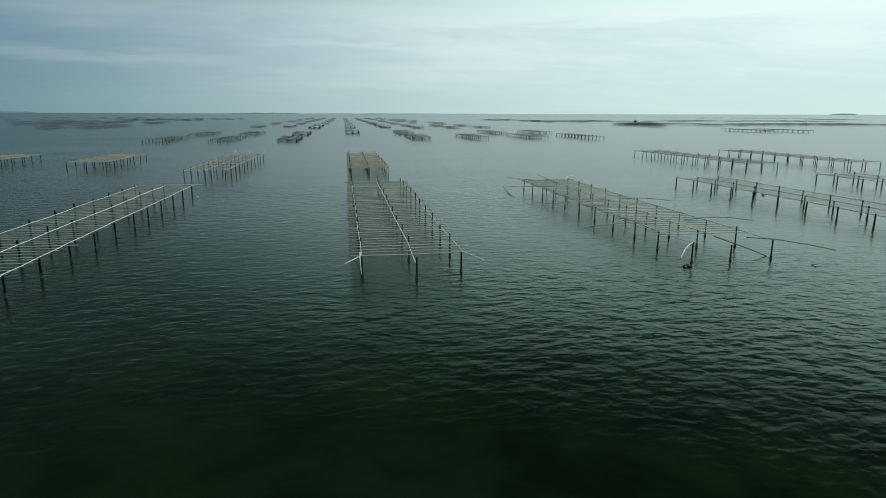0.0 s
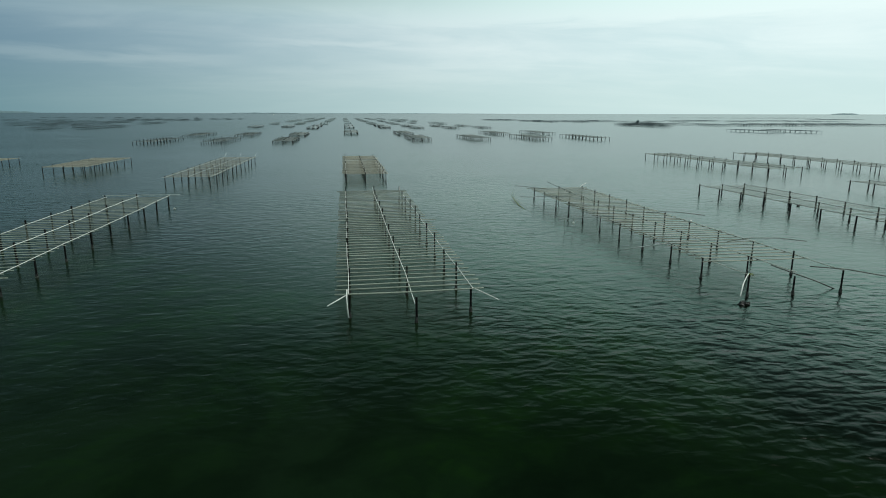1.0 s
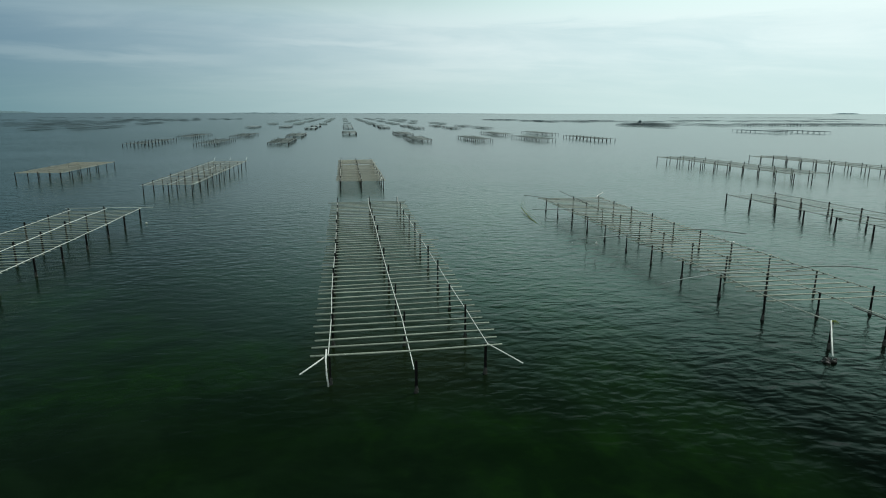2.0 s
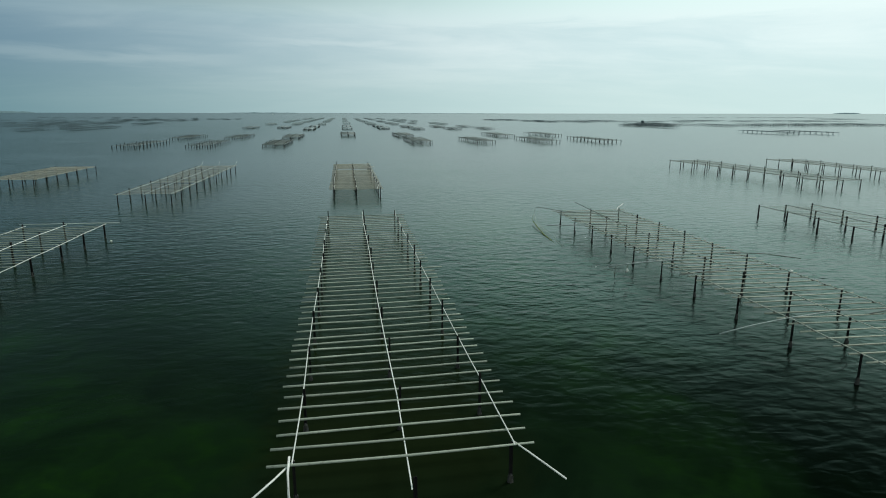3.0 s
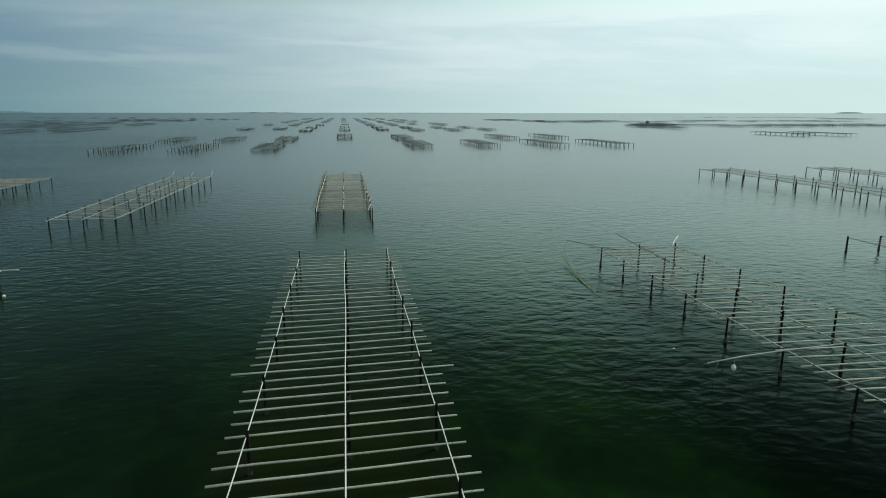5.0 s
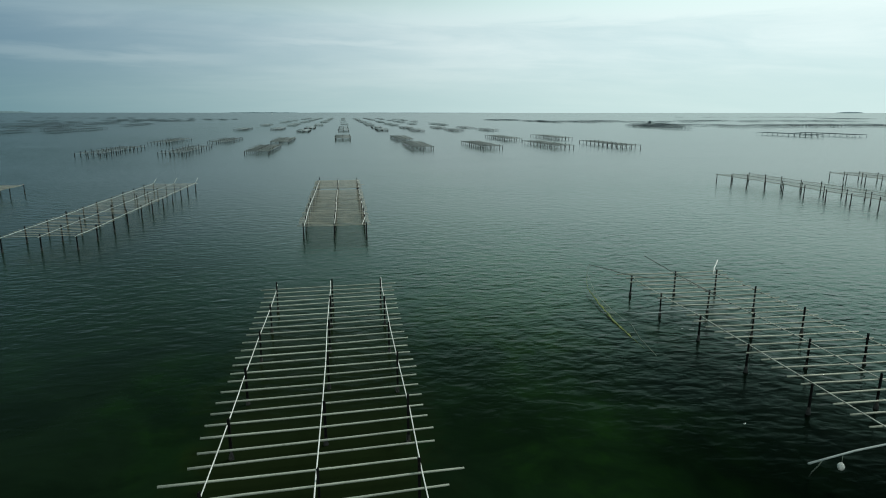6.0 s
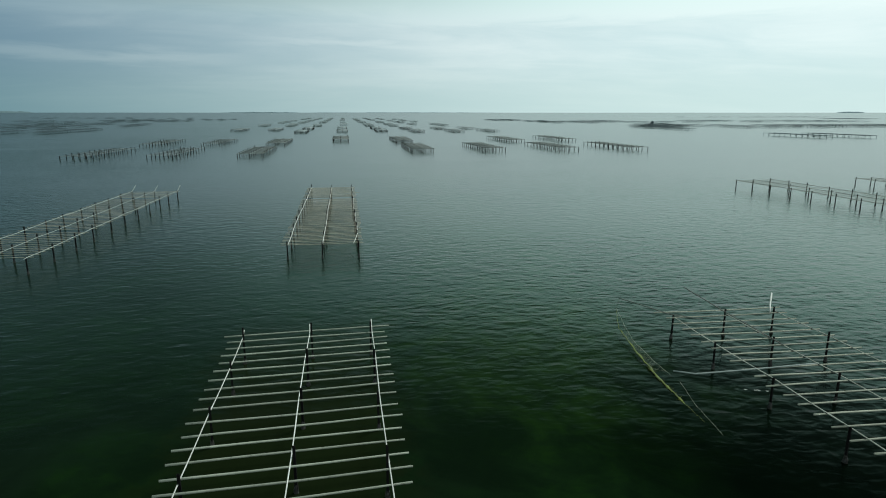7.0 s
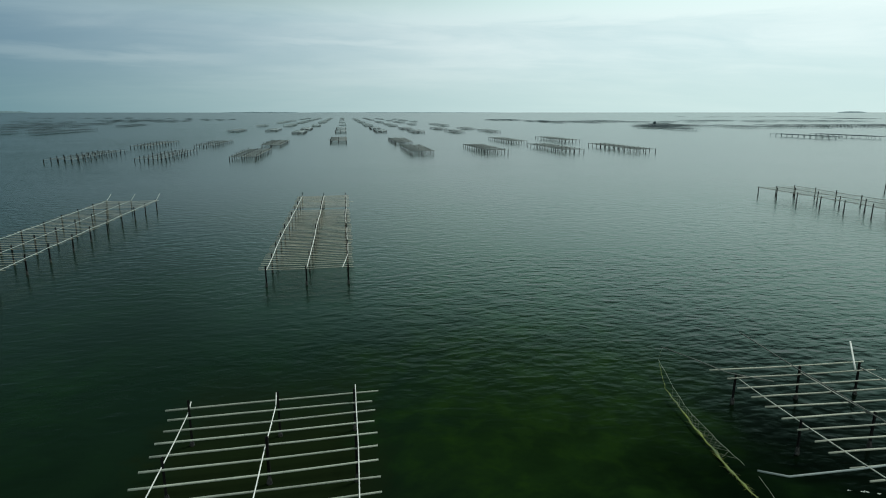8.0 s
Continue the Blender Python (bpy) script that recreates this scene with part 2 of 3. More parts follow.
def tube_into(verts, faces, points, radii, sides=8, oval=1.0):
    """Adds a closed tube along the points."""
    points = [Vector(p) for p in points]
    base = len(verts)
    for i, p in enumerate(points):
        way = (points[min(i + 1, len(points) - 1)] - points[max(i - 1, 0)]).normalized()
        ref = Vector((0, 0, 1)) if abs(way.z) < 0.9 else Vector((1, 0, 0))
        a = way.cross(ref).normalized()
        b = a.cross(way)
        r = radii[i] if isinstance(radii, (list, tuple)) else radii
        for k in range(sides):
            w = 2 * math.pi * k / sides
            verts.append(tuple(p + a * (r * math.cos(w)) + b * (r * oval * math.sin(w))))
    for i in range(len(points) - 1):
        for k in range(sides):
            q = base + i * sides
            faces.append((q + k, q + (k + 1) % sides, q + sides + (k + 1) % sides, q + sides + k))
    faces.append(tuple(base + k for k in reversed(range(sides))))
    faces.append(tuple(base + (len(points) - 1) * sides + k for k in range(sides)))


def tube(name, points, radii, mat, sides=8):
    v, f = [], []
    tube_into(v, f, points, radii, sides)
    return from_lists(name, v, f, mat)


# a flat-bottomed railway rail, the usual stake of these tables: foot, web and head
RAIL_OUTLINE = [(-0.055, -0.062), (0.055, -0.062), (0.055, -0.048), (0.012, -0.036), (0.012, 0.030), (0.034, 0.040), (0.034, 0.066),
                (-0.034, 0.066), (-0.034, 0.040), (-0.012, 0.030), (-0.012, -0.036), (-0.055, -0.048)]
stakes = {}


def stake(height, variant, girth=1.0):
    """A rail driven into the bed: its foot is crusted where the water reaches it."""
    key = (round(height * 10), variant, girth)
    if key not in stakes:
        rng = random.Random(key[0] * 31 + variant)
        levels = [-1.4, -0.15, 0.12, 0.32, 0.55, key[0] / 10 - 0.01, key[0] / 10]
        swell = [1.26, 1.26, 1.22, 1.10, 1.03, 1.0, 0.9]
        lean = (rng.uniform(-0.012, 0.012), rng.uniform(-0.012, 0.012))
        v, f = [], []
        for z, s in zip(levels, swell):
            for x, y in RAIL_OUTLINE:
                x, y = girth * x, girth * y
                t = s * (1 + (rng.uniform(-0.22, 0.22) if s > 1.15 else 0))
                fat = 0.010 if s > 1.15 else 0.0
                v.append((x * t + math.copysign(fat, x) + lean[0] * z, y * t + lean[1] * z, z))
        k = len(RAIL_OUTLINE)
        for i in range(len(levels) - 1):
            for j in range(k):
                f.append((i * k + j, i * k + (j + 1) % k, (i + 1) * k + (j + 1) % k, (i + 1) * k + j))
        f.append(tuple((len(levels) - 1) * k + j for j in range(k)))
        stakes[key] = from_lists("stake", v, f, IRON, smooth=False)
    return stakes[key]


crusts = {}


def crust(variant):
    """The collar of mussels and barnacles round a stake where the water rises and falls."""
    if variant not in crusts:
        rng = random.Random(variant * 13 + 5)
        v, f = [], []
        levels = [-0.35, -0.1, 0.06, 0.18, 0.28, 0.36]
        fat = [0.10, 0.112, 0.104, 0.094, 0.080, 0.058]
        for z, r in zip(levels, fat):
            for k in range(9):
                w, q = 2 * math.pi * k / 9, r * rng.uniform(0.82, 1.25)
                v.append((q * math.cos(w), q * math.sin(w), z + rng.uniform(-0.03, 0.03)))
        for i in range(len(levels) - 1):
            for k in range(9):
                f.append((i * 9 + k, i * 9 + (k + 1) % 9, (i + 1) * 9 + (k + 1) % 9, (i + 1) * 9 + k))
        f.append(tuple((len(levels) - 1) * 9 + k for k in range(9)))
        crusts[variant] = from_lists("crust", v, f, MUSSEL, smooth=False)
    return crusts[variant]


crossbars = {}


def crossbar(mat, radius, length, variant):
    """A cross pole, slightly bent and tapered, centred on its middle and lying along x."""
    key = (mat.name, round(radius * 1000), round(length * 10), variant)
    if key not in crossbars:
        rng = random.Random(variant * 7 + 3)
        pts, rad = [], []
        sag, sway = rng.uniform(-0.02, 0.05), rng.uniform(-0.09, 0.09)
        for i in range(7):
            s = i / 6 - 0.5
            pts.append((s * length, sway * math.cos(s * math.pi * 1.3) + rng.uniform(-0.012, 0.012), -sag * math.cos(s * 6.3)))
            rad.append(radius * (1.08 - 0.18 * (s + 0.5)))
        crossbars[key] = tube("crossbar", pts, rad, mat, 6)
    return crossbars[key]


def lash(knots, pts, py, turn, reach, rng):
    """Turns of tarred line round a rail where a cross pole passes under it."""
    for a, b in zip(pts, pts[1:]):
        if a[1] <= py < b[1]:
            s = (py - a[1]) / (b[1] - a[1])
            x, z = a[0] + (b[0] - a[0]) * s, a[2] + (b[2] - a[2]) * s
            y = py + x * math.tan(radians(turn)) + rng.uniform(-0.03, 0.03)
            w = rng.uniform(0.035, 0.07)
            tube_into(*knots, [(x, y - w, z - 0.01), (x, y, z - 0.4 * reach), (x, y + w, z - 0.01)], [reach * 0.62, reach * 0.9, reach * 0.62], 5, 0.9)
            return


def oyster_table(x, y, label, length=50.0, width=7.7, top=1.6, rot=0.0, bays=10, pole_mat=None, pole_radius=0.045, pole_step=1.0,
                 pole_from=0.4, pole_to=None, pole_turn=0.0, over=0.8, rail_mat=None, rail_radius=0.045, rough=0.04, seed=0,
                 ends=(0.0, 0.0), missing=0.03, detail=2, lifts=(0.12, 0.42), kinks=(), front=(0.0, 0.0, 0.0), girth=0.95, laid=(), laid_turn=lambda py: 0.0, odd={},
                 spots=None, rise=None, ties=False, side=(0.06, 0.06, 0.06), offset=(0.0, 0.0, 0.0), stray={}):
    """A shellfish table: three rows of stakes, three long rails on them and cross poles laid under the rails. Its origin is the middle
    of the near end. spots: where along the table each row's stakes stand. rise: for each row, how far its stakes stand above the rail. ties: lashings at the crossings. side: how far beside its stakes each rail lies. offset: how far each row stands to one side. front: how far each first stake stands out of line. ends: how far the rails run past the last stakes. kinks: (row, rail point, dx, dz)."""
    rng = random.Random(seed)
    pole_mat, rail_mat = pole_mat or POLE, rail_mat or PIPE
    thing = tagged(new("oyster_table"), label, "oyster table", "oyster tables in the lagoon")
    thing.matrix_basis = pose(x, y, 0, 0, 0, rot)
    rows = (-width / 2, 0.0, width / 2)
    lines = []
    for r, rx in enumerate(rows):
        line = []
        for i in range(bays + 1):
            px, py = rx + rng.uniform(-rough, rough) * 2, length * i / bays + rng.uniform(-rough, rough) * 4 + (front[r] if i == 0 else 0.0)
            if spots:
                px, py = px + offset[r] + stray.get((r, i), 0.0), spots[r][i]
            lift = rng.uniform(*lifts) if i not in (0, bays) else rng.uniform(0.06, 0.2)
            if rise:
                lift = rise[r][i] if len(rise[r]) > 2 else rng.uniform(*rise[r])
            post = part("stake", stake(top + lift, rng.randrange(3), girth), thing, pose(px, py, 0, 0, 0, rng.choice((0, 90, 180, 270)) + rng.uniform(-15, 15)))
            if detail > 1:
                part("crust", crust((i + r) % 4), post, None, "crust of dark mussels and pale barnacles")
            line.append([px + side[r], py, top + rng.uniform(-rough, rough) - (0.3 if front[r] and i == 0 else 0.0)])
        if ends[0]:
            line.insert(0, [line[0][0], line[0][1] - ends[0], line[0][2] - 0.05])
        if ends[1]:
            line.append([line[-1][0], line[-1][1] + ends[1], line[-1][2]])
        for row, k, dx, dz in kinks:
            if row == r:
                line[k][0] += dx
                line[k][2] += dz
        pts = []
        for a, b in zip(line, line[1:]):
            for s in (0.0, 0.5):
                p = [a[c] + (b[c] - a[c]) * s for c in range(3)]
                p[2] -= 0.03 * s + rng.uniform(0, rough) * s
                pts.append(p)
        pts.append(line[-1])
        part("rail", tube("rail", pts, rail_radius, rail_mat, 8 if detail > 1 else 5), thing)
        lines.append(pts)
    knots = ([], [])
    span = (length if pole_to is None else pole_to) - pole_from
    count = int(span / pole_step)
    v, f = [], []
    for i in range(count + 1):
        py = pole_from + i * pole_step + rng.uniform(-0.09, 0.09)
        if laid:
            if i >= len(laid):
                break
            py = laid[i]
        if rng.random() < missing:
            continue
        turn = pole_turn * py / length + rng.uniform(-0.35, 0.35)
        shift = rng.uniform(-0.12, 0.12) if rng.random() > 0.06 else rng.choice((-0.8, 0.7))
        more = 0.0
        if laid:
            turn = laid_turn(py) + rng.uniform(-0.3, 0.3)
            shift, more = odd.get(i, (rng.uniform(-0.10, 0.10), 0.0))
        if detail > 1:
            part("crossbar", crossbar(pole_mat, pole_radius, width + 2 * (over + more), rng.randrange(5)), thing,
                 pose(shift, py, top - rail_radius - pole_radius, 0, rng.uniform(-0.25, 0.25), turn))
            for pts in lines if ties else ():
                lash(knots, pts, py, turn, rail_radius + pole_radius, rng)
        else:
            h = width / 2 + over
            tube_into(v, f, [(shift - h, py, top - 0.1), (shift + h, py, top - 0.1)], pole_radius, 4)
    if knots[0]:
        tagged(part("lashings", from_lists("lashings", *knots, TARRED), thing, None, "dark tarred lashings at the crossings"), kind="stuff")
    if v:
        tagged(part("deck", from_lists("deck", v, f, pole_mat), thing, None, "even deck of thin grey poles"), kind="stuff")
    return thing


def far_table(x, y, label, length=50.0, width=7.7, top=1.6, rot=0.0, bays=10, seed=0, mat=None):
    """A table far out: the same frame as one mesh."""
    rng = random.Random(seed)
    v, f = [], []
    for rx in (-width / 2, 0.0, width / 2):
        for i in range(bays + 1):
            px, py = rx + rng.uniform(-0.1, 0.1), length * i / bays + rng.uniform(-0.3, 0.3)
            tube_into(v, f, [(px, py, -0.4), (px, py, top + rng.uniform(0.1, 0.5))], 0.11, 4)
        tube_into(v, f, [(rx, -0.2, top), (rx, length + 0.2, top)], 0.05, 4)
    for i in range(int(length / 0.9)):
        tube_into(v, f, [(-width / 2 - 0.8, 0.3 + i * 0.9, top - 0.1), (width / 2 + 0.8, 0.3 + i * 0.9, top - 0.1)], 0.05, 4)
    # one hazed colour covers stakes, rails and poles alike
    ob = new("oyster_table", from_lists("oyster_table", v, f, mat or HAZEWOOD, smooth=False))
    ob.matrix_basis = pose(x, y, 0, 0, 0, rot)
    return tagged(ob, label, "oyster table", "oyster tables in the lagoon")


# ---- the lagoon ----
def make_lagoon():
    """One sheet of water out to the horizon; the last stretch lifts by the few metres that a true horizon stands above a flat disc's rim."""
    v, f = [(0.0, 0.0, 0.0)], []
    sides = 96
    rings = [20, 60, 140, 300, 600, 1000, 1500, 2000, 2500, 3000, 3500, 4000, 4400, 4700, 4900]
    for r in rings:
        z = 17.0 * max(0.0, (r - 2500) / 2400) ** 1.3
        for k in range(sides):
            w = 2 * math.pi * k / sides
            v.append((r * math.cos(w), r * math.sin(w), z))
    for k in range(sides):
        f.append((0, 1 + k, 1 + (k + 1) % sides))
    for i in range(len(rings) - 1):
        a = 1 + i * sides
        for k in range(sides):
            f.append((a + k, a + sides + k, a + sides + (k + 1) % sides, a + (k + 1) % sides))
    tagged(new("water", from_lists("water", v, f, WATER)), "dark green rippled lagoon water reaching the horizon", "water", kind="structure")


make_lagoon()


def shoreline(heading, spread, height, seed):
    """A low strip of wooded shore on the horizon."""
    rng = random.Random(seed)
    v, f = [], []
    steps = 40
    for i in range(steps + 1):
        s = i / steps
        w = radians(heading + spread * (s - 0.5))
        h = height * (math.sin(math.pi * s) ** 0.5) * rng.uniform(0.55, 1.0)
        for r, z in ((4780, 14.0), (4800, 16.2 + h), (4840, 16.2 + h * 0.9), (4860, 14.0)):
            v.append((r * math.sin(w), r * math.cos(w), z))
    for i in range(steps):
        for k in range(3):
            f.append((i * 4 + k, i * 4 + 4 + k, i * 4 + 5 + k, i * 4 + 1 + k))
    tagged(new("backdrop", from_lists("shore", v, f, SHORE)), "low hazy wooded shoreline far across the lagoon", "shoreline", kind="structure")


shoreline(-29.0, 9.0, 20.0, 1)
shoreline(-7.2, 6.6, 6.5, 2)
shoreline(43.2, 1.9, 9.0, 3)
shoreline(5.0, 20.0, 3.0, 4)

# ---- the tables that the camera passes ----
LAID = (0.50, 1.58, 2.56, 3.60, 4.59, 5.61, 6.61, 7.65, 8.65, 9.62, 10.56, 11.41, 12.27, 13.38, 14.45, 15.48, 16.46, 17.48, 18.48, 19.53, 20.60, 21.63, 22.65, 23.65, 24.61, 25.51, 26.50, 27.54, 28.53, 29.58, 30.61, 31.59, 32.66, 33.68, 34.73, 35.70, 36.72, 37.70, 38.72, 39.79, 41.06, 42.09, 43.11, 44.16, 45.23, 46.32, 47.34, 48.29, 49.30, 50.30)      # where the poles of the middle table lie
LAID_EAST = (4.14, 5.19, 6.24, 7.27, 8.34, 9.43, 10.41, 11.39, 12.43, 13.45, 14.44, 15.36, 16.30, 17.44, 18.49, 19.54, 20.54, 21.44, 22.24, 23.24, 24.24, 25.24, 26.29, 27.29, 28.29, 29.29, 30.19, 31.19, 32.19, 33.24, 34.29, 35.34, 36.34, 37.29, 38.34, 39.34, 40.24, 41.29, 42.16, 43.16, 44.13, 45.19, 46.24, 47.23, 48.32, 49.40)      # and those of the derelict one
MID_SPOTS = ((0.6, 5.4, 10.3, 15.2, 20.2, 25.1, 30.2, 35.1, 40.2, 45.2, 49.4), (-0.9, 4.9, 10.1, 15.4, 20.7, 25.7, 30.7, 36.2, 41.2, 45.8, 49.6),
             (0.6, 5.6, 10.6, 15.5, 20.8, 25.8, 30.4, 35.3, 40.5, 45.4, 49.6))
MID_RISE = ((0.05, 0.30, 0.22, 0.35, 0.28, 0.40, 0.30, 0.36, 0.42, 0.40, 0.70), (0.05, 0.40, 0.50, 0.35, 0.50, 0.52, 0.52, 0.45, 0.50, 0.55, 0.68),
            (-0.04, 0.36, 0.20, 0.58, 0.45, 0.45, 0.66, 0.74, 0.42, 0.45, 0.62))
oyster_table(0.0, -0.55, "grey weathered pole oyster table on three rows of rail stakes", length=50.2, width=7.7, pole_turn=2.6, seed=1,
             pole_from=0.55, ends=(0.15, 0.5), rough=0.025, over=0.78, pole_to=50.7, missing=0.0, laid=LAID, laid_turn=lambda py: 2.2 * min(1.0, py / 12.0) + 0.008 * py,
             odd={25: (0.75, 0.0), 26: (-0.8, 0.0), 49: (0.0, 0.35)}, rail_radius=0.026, pole_radius=0.046, front=(0.0, -0.9, 0.0),
             spots=MID_SPOTS, rise=MID_RISE, girth=0.88, offset=(0.1, 0.16, -0.08), side=(-0.05, -0.12, 0.08), kinks=((0, -1, 0.05, 0.35), (1, -1, 0.0, 0.45), (2, -1, 0.0, 0.55)))
oyster_table(-31.05, -1.9, "oyster table with clean white rails on dark stakes", length=50.2, width=7.7, rail_radius=0.034, seed=2, top=1.55, ends=(0.5, 0.5),
             pole_turn=1.0, over=0.22, pole_radius=0.034, rise=((0.2, 0.55), (0.2, 0.55), (-0.02, 0.06)), girth=1.1)
EAST_SPOTS = tuple(0.2 + 4.83 * i for i in range(11))
EAST_RISE = ((0.0, 0.02, 0.0, 0.05, 0.06, -0.02, 0.0, 0.12, 0.08, 0.10, 0.15), (-0.25, 0.0, 0.05, 0.08, 0.12, 0.15, 0.30, 0.18, 0.08, 0.18, 0.34),
             (0.0, 0.36, 0.0, 0.06, 0.0, 0.18, 0.12, 0.28, 0.36, 0.34, 0.30))
oyster_table(26.65, -0.1, "derelict oyster table with sagging rails and gaps", length=48.5, width=7.5, seed=3, rot=-0.8, top=1.58, pole_from=4.0, pole_step=0.9,
             laid=LAID_EAST, laid_turn=lambda py: -1.3, spots=(EAST_SPOTS,) * 3, rise=EAST_RISE, ties=True,
             rail_radius=0.028, rail_mat=ROPY, pole_mat=BLEACHED, rough=0.05, over=0.55, pole_radius=0.042, missing=0.0, girth=0.78, odd={45: (0.1, 0.3)}, stray={(0, 0): 0.4})
oyster_table(55.0, 1.0, "old dark-railed oyster table with sparse poles", length=48.8, width=7.8, seed=4, rail_mat=OLD, pole_radius=0.022, pole_step=0.85, rail_radius=0.028, rough=0.03,
             top=1.45, lifts=(0.02, 0.14), ties=True, over=0.3, girth=1.1)
oyster_table(83.4, 2.2, "old dark-railed oyster table with sparse poles", length=49.3, width=7.8, seed=5, rail_mat=OLD, pole_radius=0.022, pole_step=0.85, rail_radius=0.028, rough=0.04,
             top=1.5, lifts=(0.02, 0.14), over=0.3, girth=1.1)
oyster_table(0.0, 75.0, "oyster table crowded with thin brown poles", length=48.8, width=7.2, seed=6, pole_mat=BROWN, pole_step=0.74, pole_radius=0.03,
             rough=0.045, rail_radius=0.036, over=0.6, top=1.52, rise=((0.30, 0.60), (0.22, 0.50), (0.22, 0.50)), kinks=((2, 0, -0.55, 0.0),))
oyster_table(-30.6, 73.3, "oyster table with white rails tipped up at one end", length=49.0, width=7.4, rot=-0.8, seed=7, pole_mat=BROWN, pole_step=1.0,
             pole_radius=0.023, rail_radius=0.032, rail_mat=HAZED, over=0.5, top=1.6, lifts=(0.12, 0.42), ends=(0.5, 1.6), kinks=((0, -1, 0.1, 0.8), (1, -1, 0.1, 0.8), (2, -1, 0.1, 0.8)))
oyster_table(-60.2, 97.0, "short oyster table crowded with thin brown poles", length=27.0, width=8.0, bays=6, seed=8, rail_radius=0.022, rail_mat=BROWN, over=0.4, lifts=(0.0, 0.25), pole_mat=BROWN, pole_step=0.8, pole_radius=0.03)
oyster_table(-86.2, 98.0, "short oyster table crowded with thin brown poles", length=28.0, width=8.0, bays=6, seed=9, rail_radius=0.022, rail_mat=BROWN, over=0.4, lifts=(0.0, 0.25), pole_mat=BROWN, pole_step=0.8, pole_radius=0.03)
oyster_table(85.2, 73.5, "old dark-railed oyster table with sparse poles", length=48.5, width=7.8, seed=10, rail_mat=OLD, pole_radius=0.022, pole_step=0.85, rail_radius=0.030, rot=1.5)
oyster_table(110.8, 73.0, "old dark-railed oyster table with sparse poles", length=48.5, width=7.6, seed=11, rail_mat=OLD, pole_radius=0.022, pole_step=0.85, rail_radius=0.030)

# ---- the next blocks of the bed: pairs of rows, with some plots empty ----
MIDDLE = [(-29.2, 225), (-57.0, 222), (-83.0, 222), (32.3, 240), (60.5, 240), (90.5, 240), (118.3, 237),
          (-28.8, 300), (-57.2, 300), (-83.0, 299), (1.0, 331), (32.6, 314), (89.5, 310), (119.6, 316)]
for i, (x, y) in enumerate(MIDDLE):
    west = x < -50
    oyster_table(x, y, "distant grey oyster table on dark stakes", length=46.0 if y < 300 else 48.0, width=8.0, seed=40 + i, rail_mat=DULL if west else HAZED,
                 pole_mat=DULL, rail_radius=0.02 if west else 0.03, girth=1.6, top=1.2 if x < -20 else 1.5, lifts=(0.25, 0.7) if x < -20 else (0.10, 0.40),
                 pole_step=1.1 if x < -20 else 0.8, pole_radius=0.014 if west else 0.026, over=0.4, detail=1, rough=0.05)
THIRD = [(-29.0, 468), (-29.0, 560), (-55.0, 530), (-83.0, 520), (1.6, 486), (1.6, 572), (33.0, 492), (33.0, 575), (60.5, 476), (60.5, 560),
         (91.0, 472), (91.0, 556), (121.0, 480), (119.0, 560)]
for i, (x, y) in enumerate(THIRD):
    oyster_table(x, y, "distant grey oyster table on dark stakes", length=48.0, width=8.0, seed=60 + i, rail_mat=HAZEPOLE, pole_mat=HAZEPOLE, rail_radius=0.03, girth=1.7, lifts=(0.0, 0.2),
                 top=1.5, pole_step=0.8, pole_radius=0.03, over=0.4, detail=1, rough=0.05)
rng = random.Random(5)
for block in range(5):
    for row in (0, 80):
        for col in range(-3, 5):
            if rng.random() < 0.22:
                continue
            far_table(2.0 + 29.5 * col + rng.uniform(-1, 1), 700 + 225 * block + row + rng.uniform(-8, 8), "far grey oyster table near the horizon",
                      seed=rng.randrange(999), mat=HAZEPOLE)
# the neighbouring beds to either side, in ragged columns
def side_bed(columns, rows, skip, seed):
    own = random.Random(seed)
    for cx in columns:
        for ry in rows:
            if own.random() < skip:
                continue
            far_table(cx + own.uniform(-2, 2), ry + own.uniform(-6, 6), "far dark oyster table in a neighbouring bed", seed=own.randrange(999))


# columns, rows, share of empty plots
BEDS = [
    ((286, 313), (328,), 0.0), ((300,), (502,), 0.0), ((304, 318, 334), (562,), 0.0), ((332, 348, 364, 378), (618,), 0.0), ((366, 382, 400), (676,), 0.0), ((410,), (735,), 0.0), (range(405, 650, 27), (556, 620), 0.1),
    (range(430, 540, 26), (850, 915), 0.35), ((303, 316, 334, 349), (1165, 1222), 0.0), ((330, 352), (960, 1030), 0.0), ((322, 345, 370), (860, 930, 1000), 0.45),
    ((372, 396), (900, 970), 0.0), ((450, 475), (1000, 1060), 0.0), (range(640, 900, 30), (900, 975, 1050), 0.3), (range(1240, 1330, 18), (1320, 1380), 0.0),
    (range(1200, 1700, 45), (1900, 2000), 0.4),
    ((-212, -240), (478, 538), 0.0), ((-336, -308, -282), (636, 715), 0.0), (range(-420, -300, 30), (800, 880), 0.2), (range(-640, -420, 44), (1000, 1150), 0.25),
    ((-330, -308), (850,), 0.0), (range(-420, -300, 30), (1030, 1150), 0.2), ((-240,), (720, 780), 0.0), (range(-440, -340, 26), (1220, 1300), 0.0),
    ((-300, -275), (1070, 1140), 0.0), (range(-330, -230, 30), (1290, 1400), 0.1), (range(-900, -300, 50), (1700, 1850), 0.4),
]
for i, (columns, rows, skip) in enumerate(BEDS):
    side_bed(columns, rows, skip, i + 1)


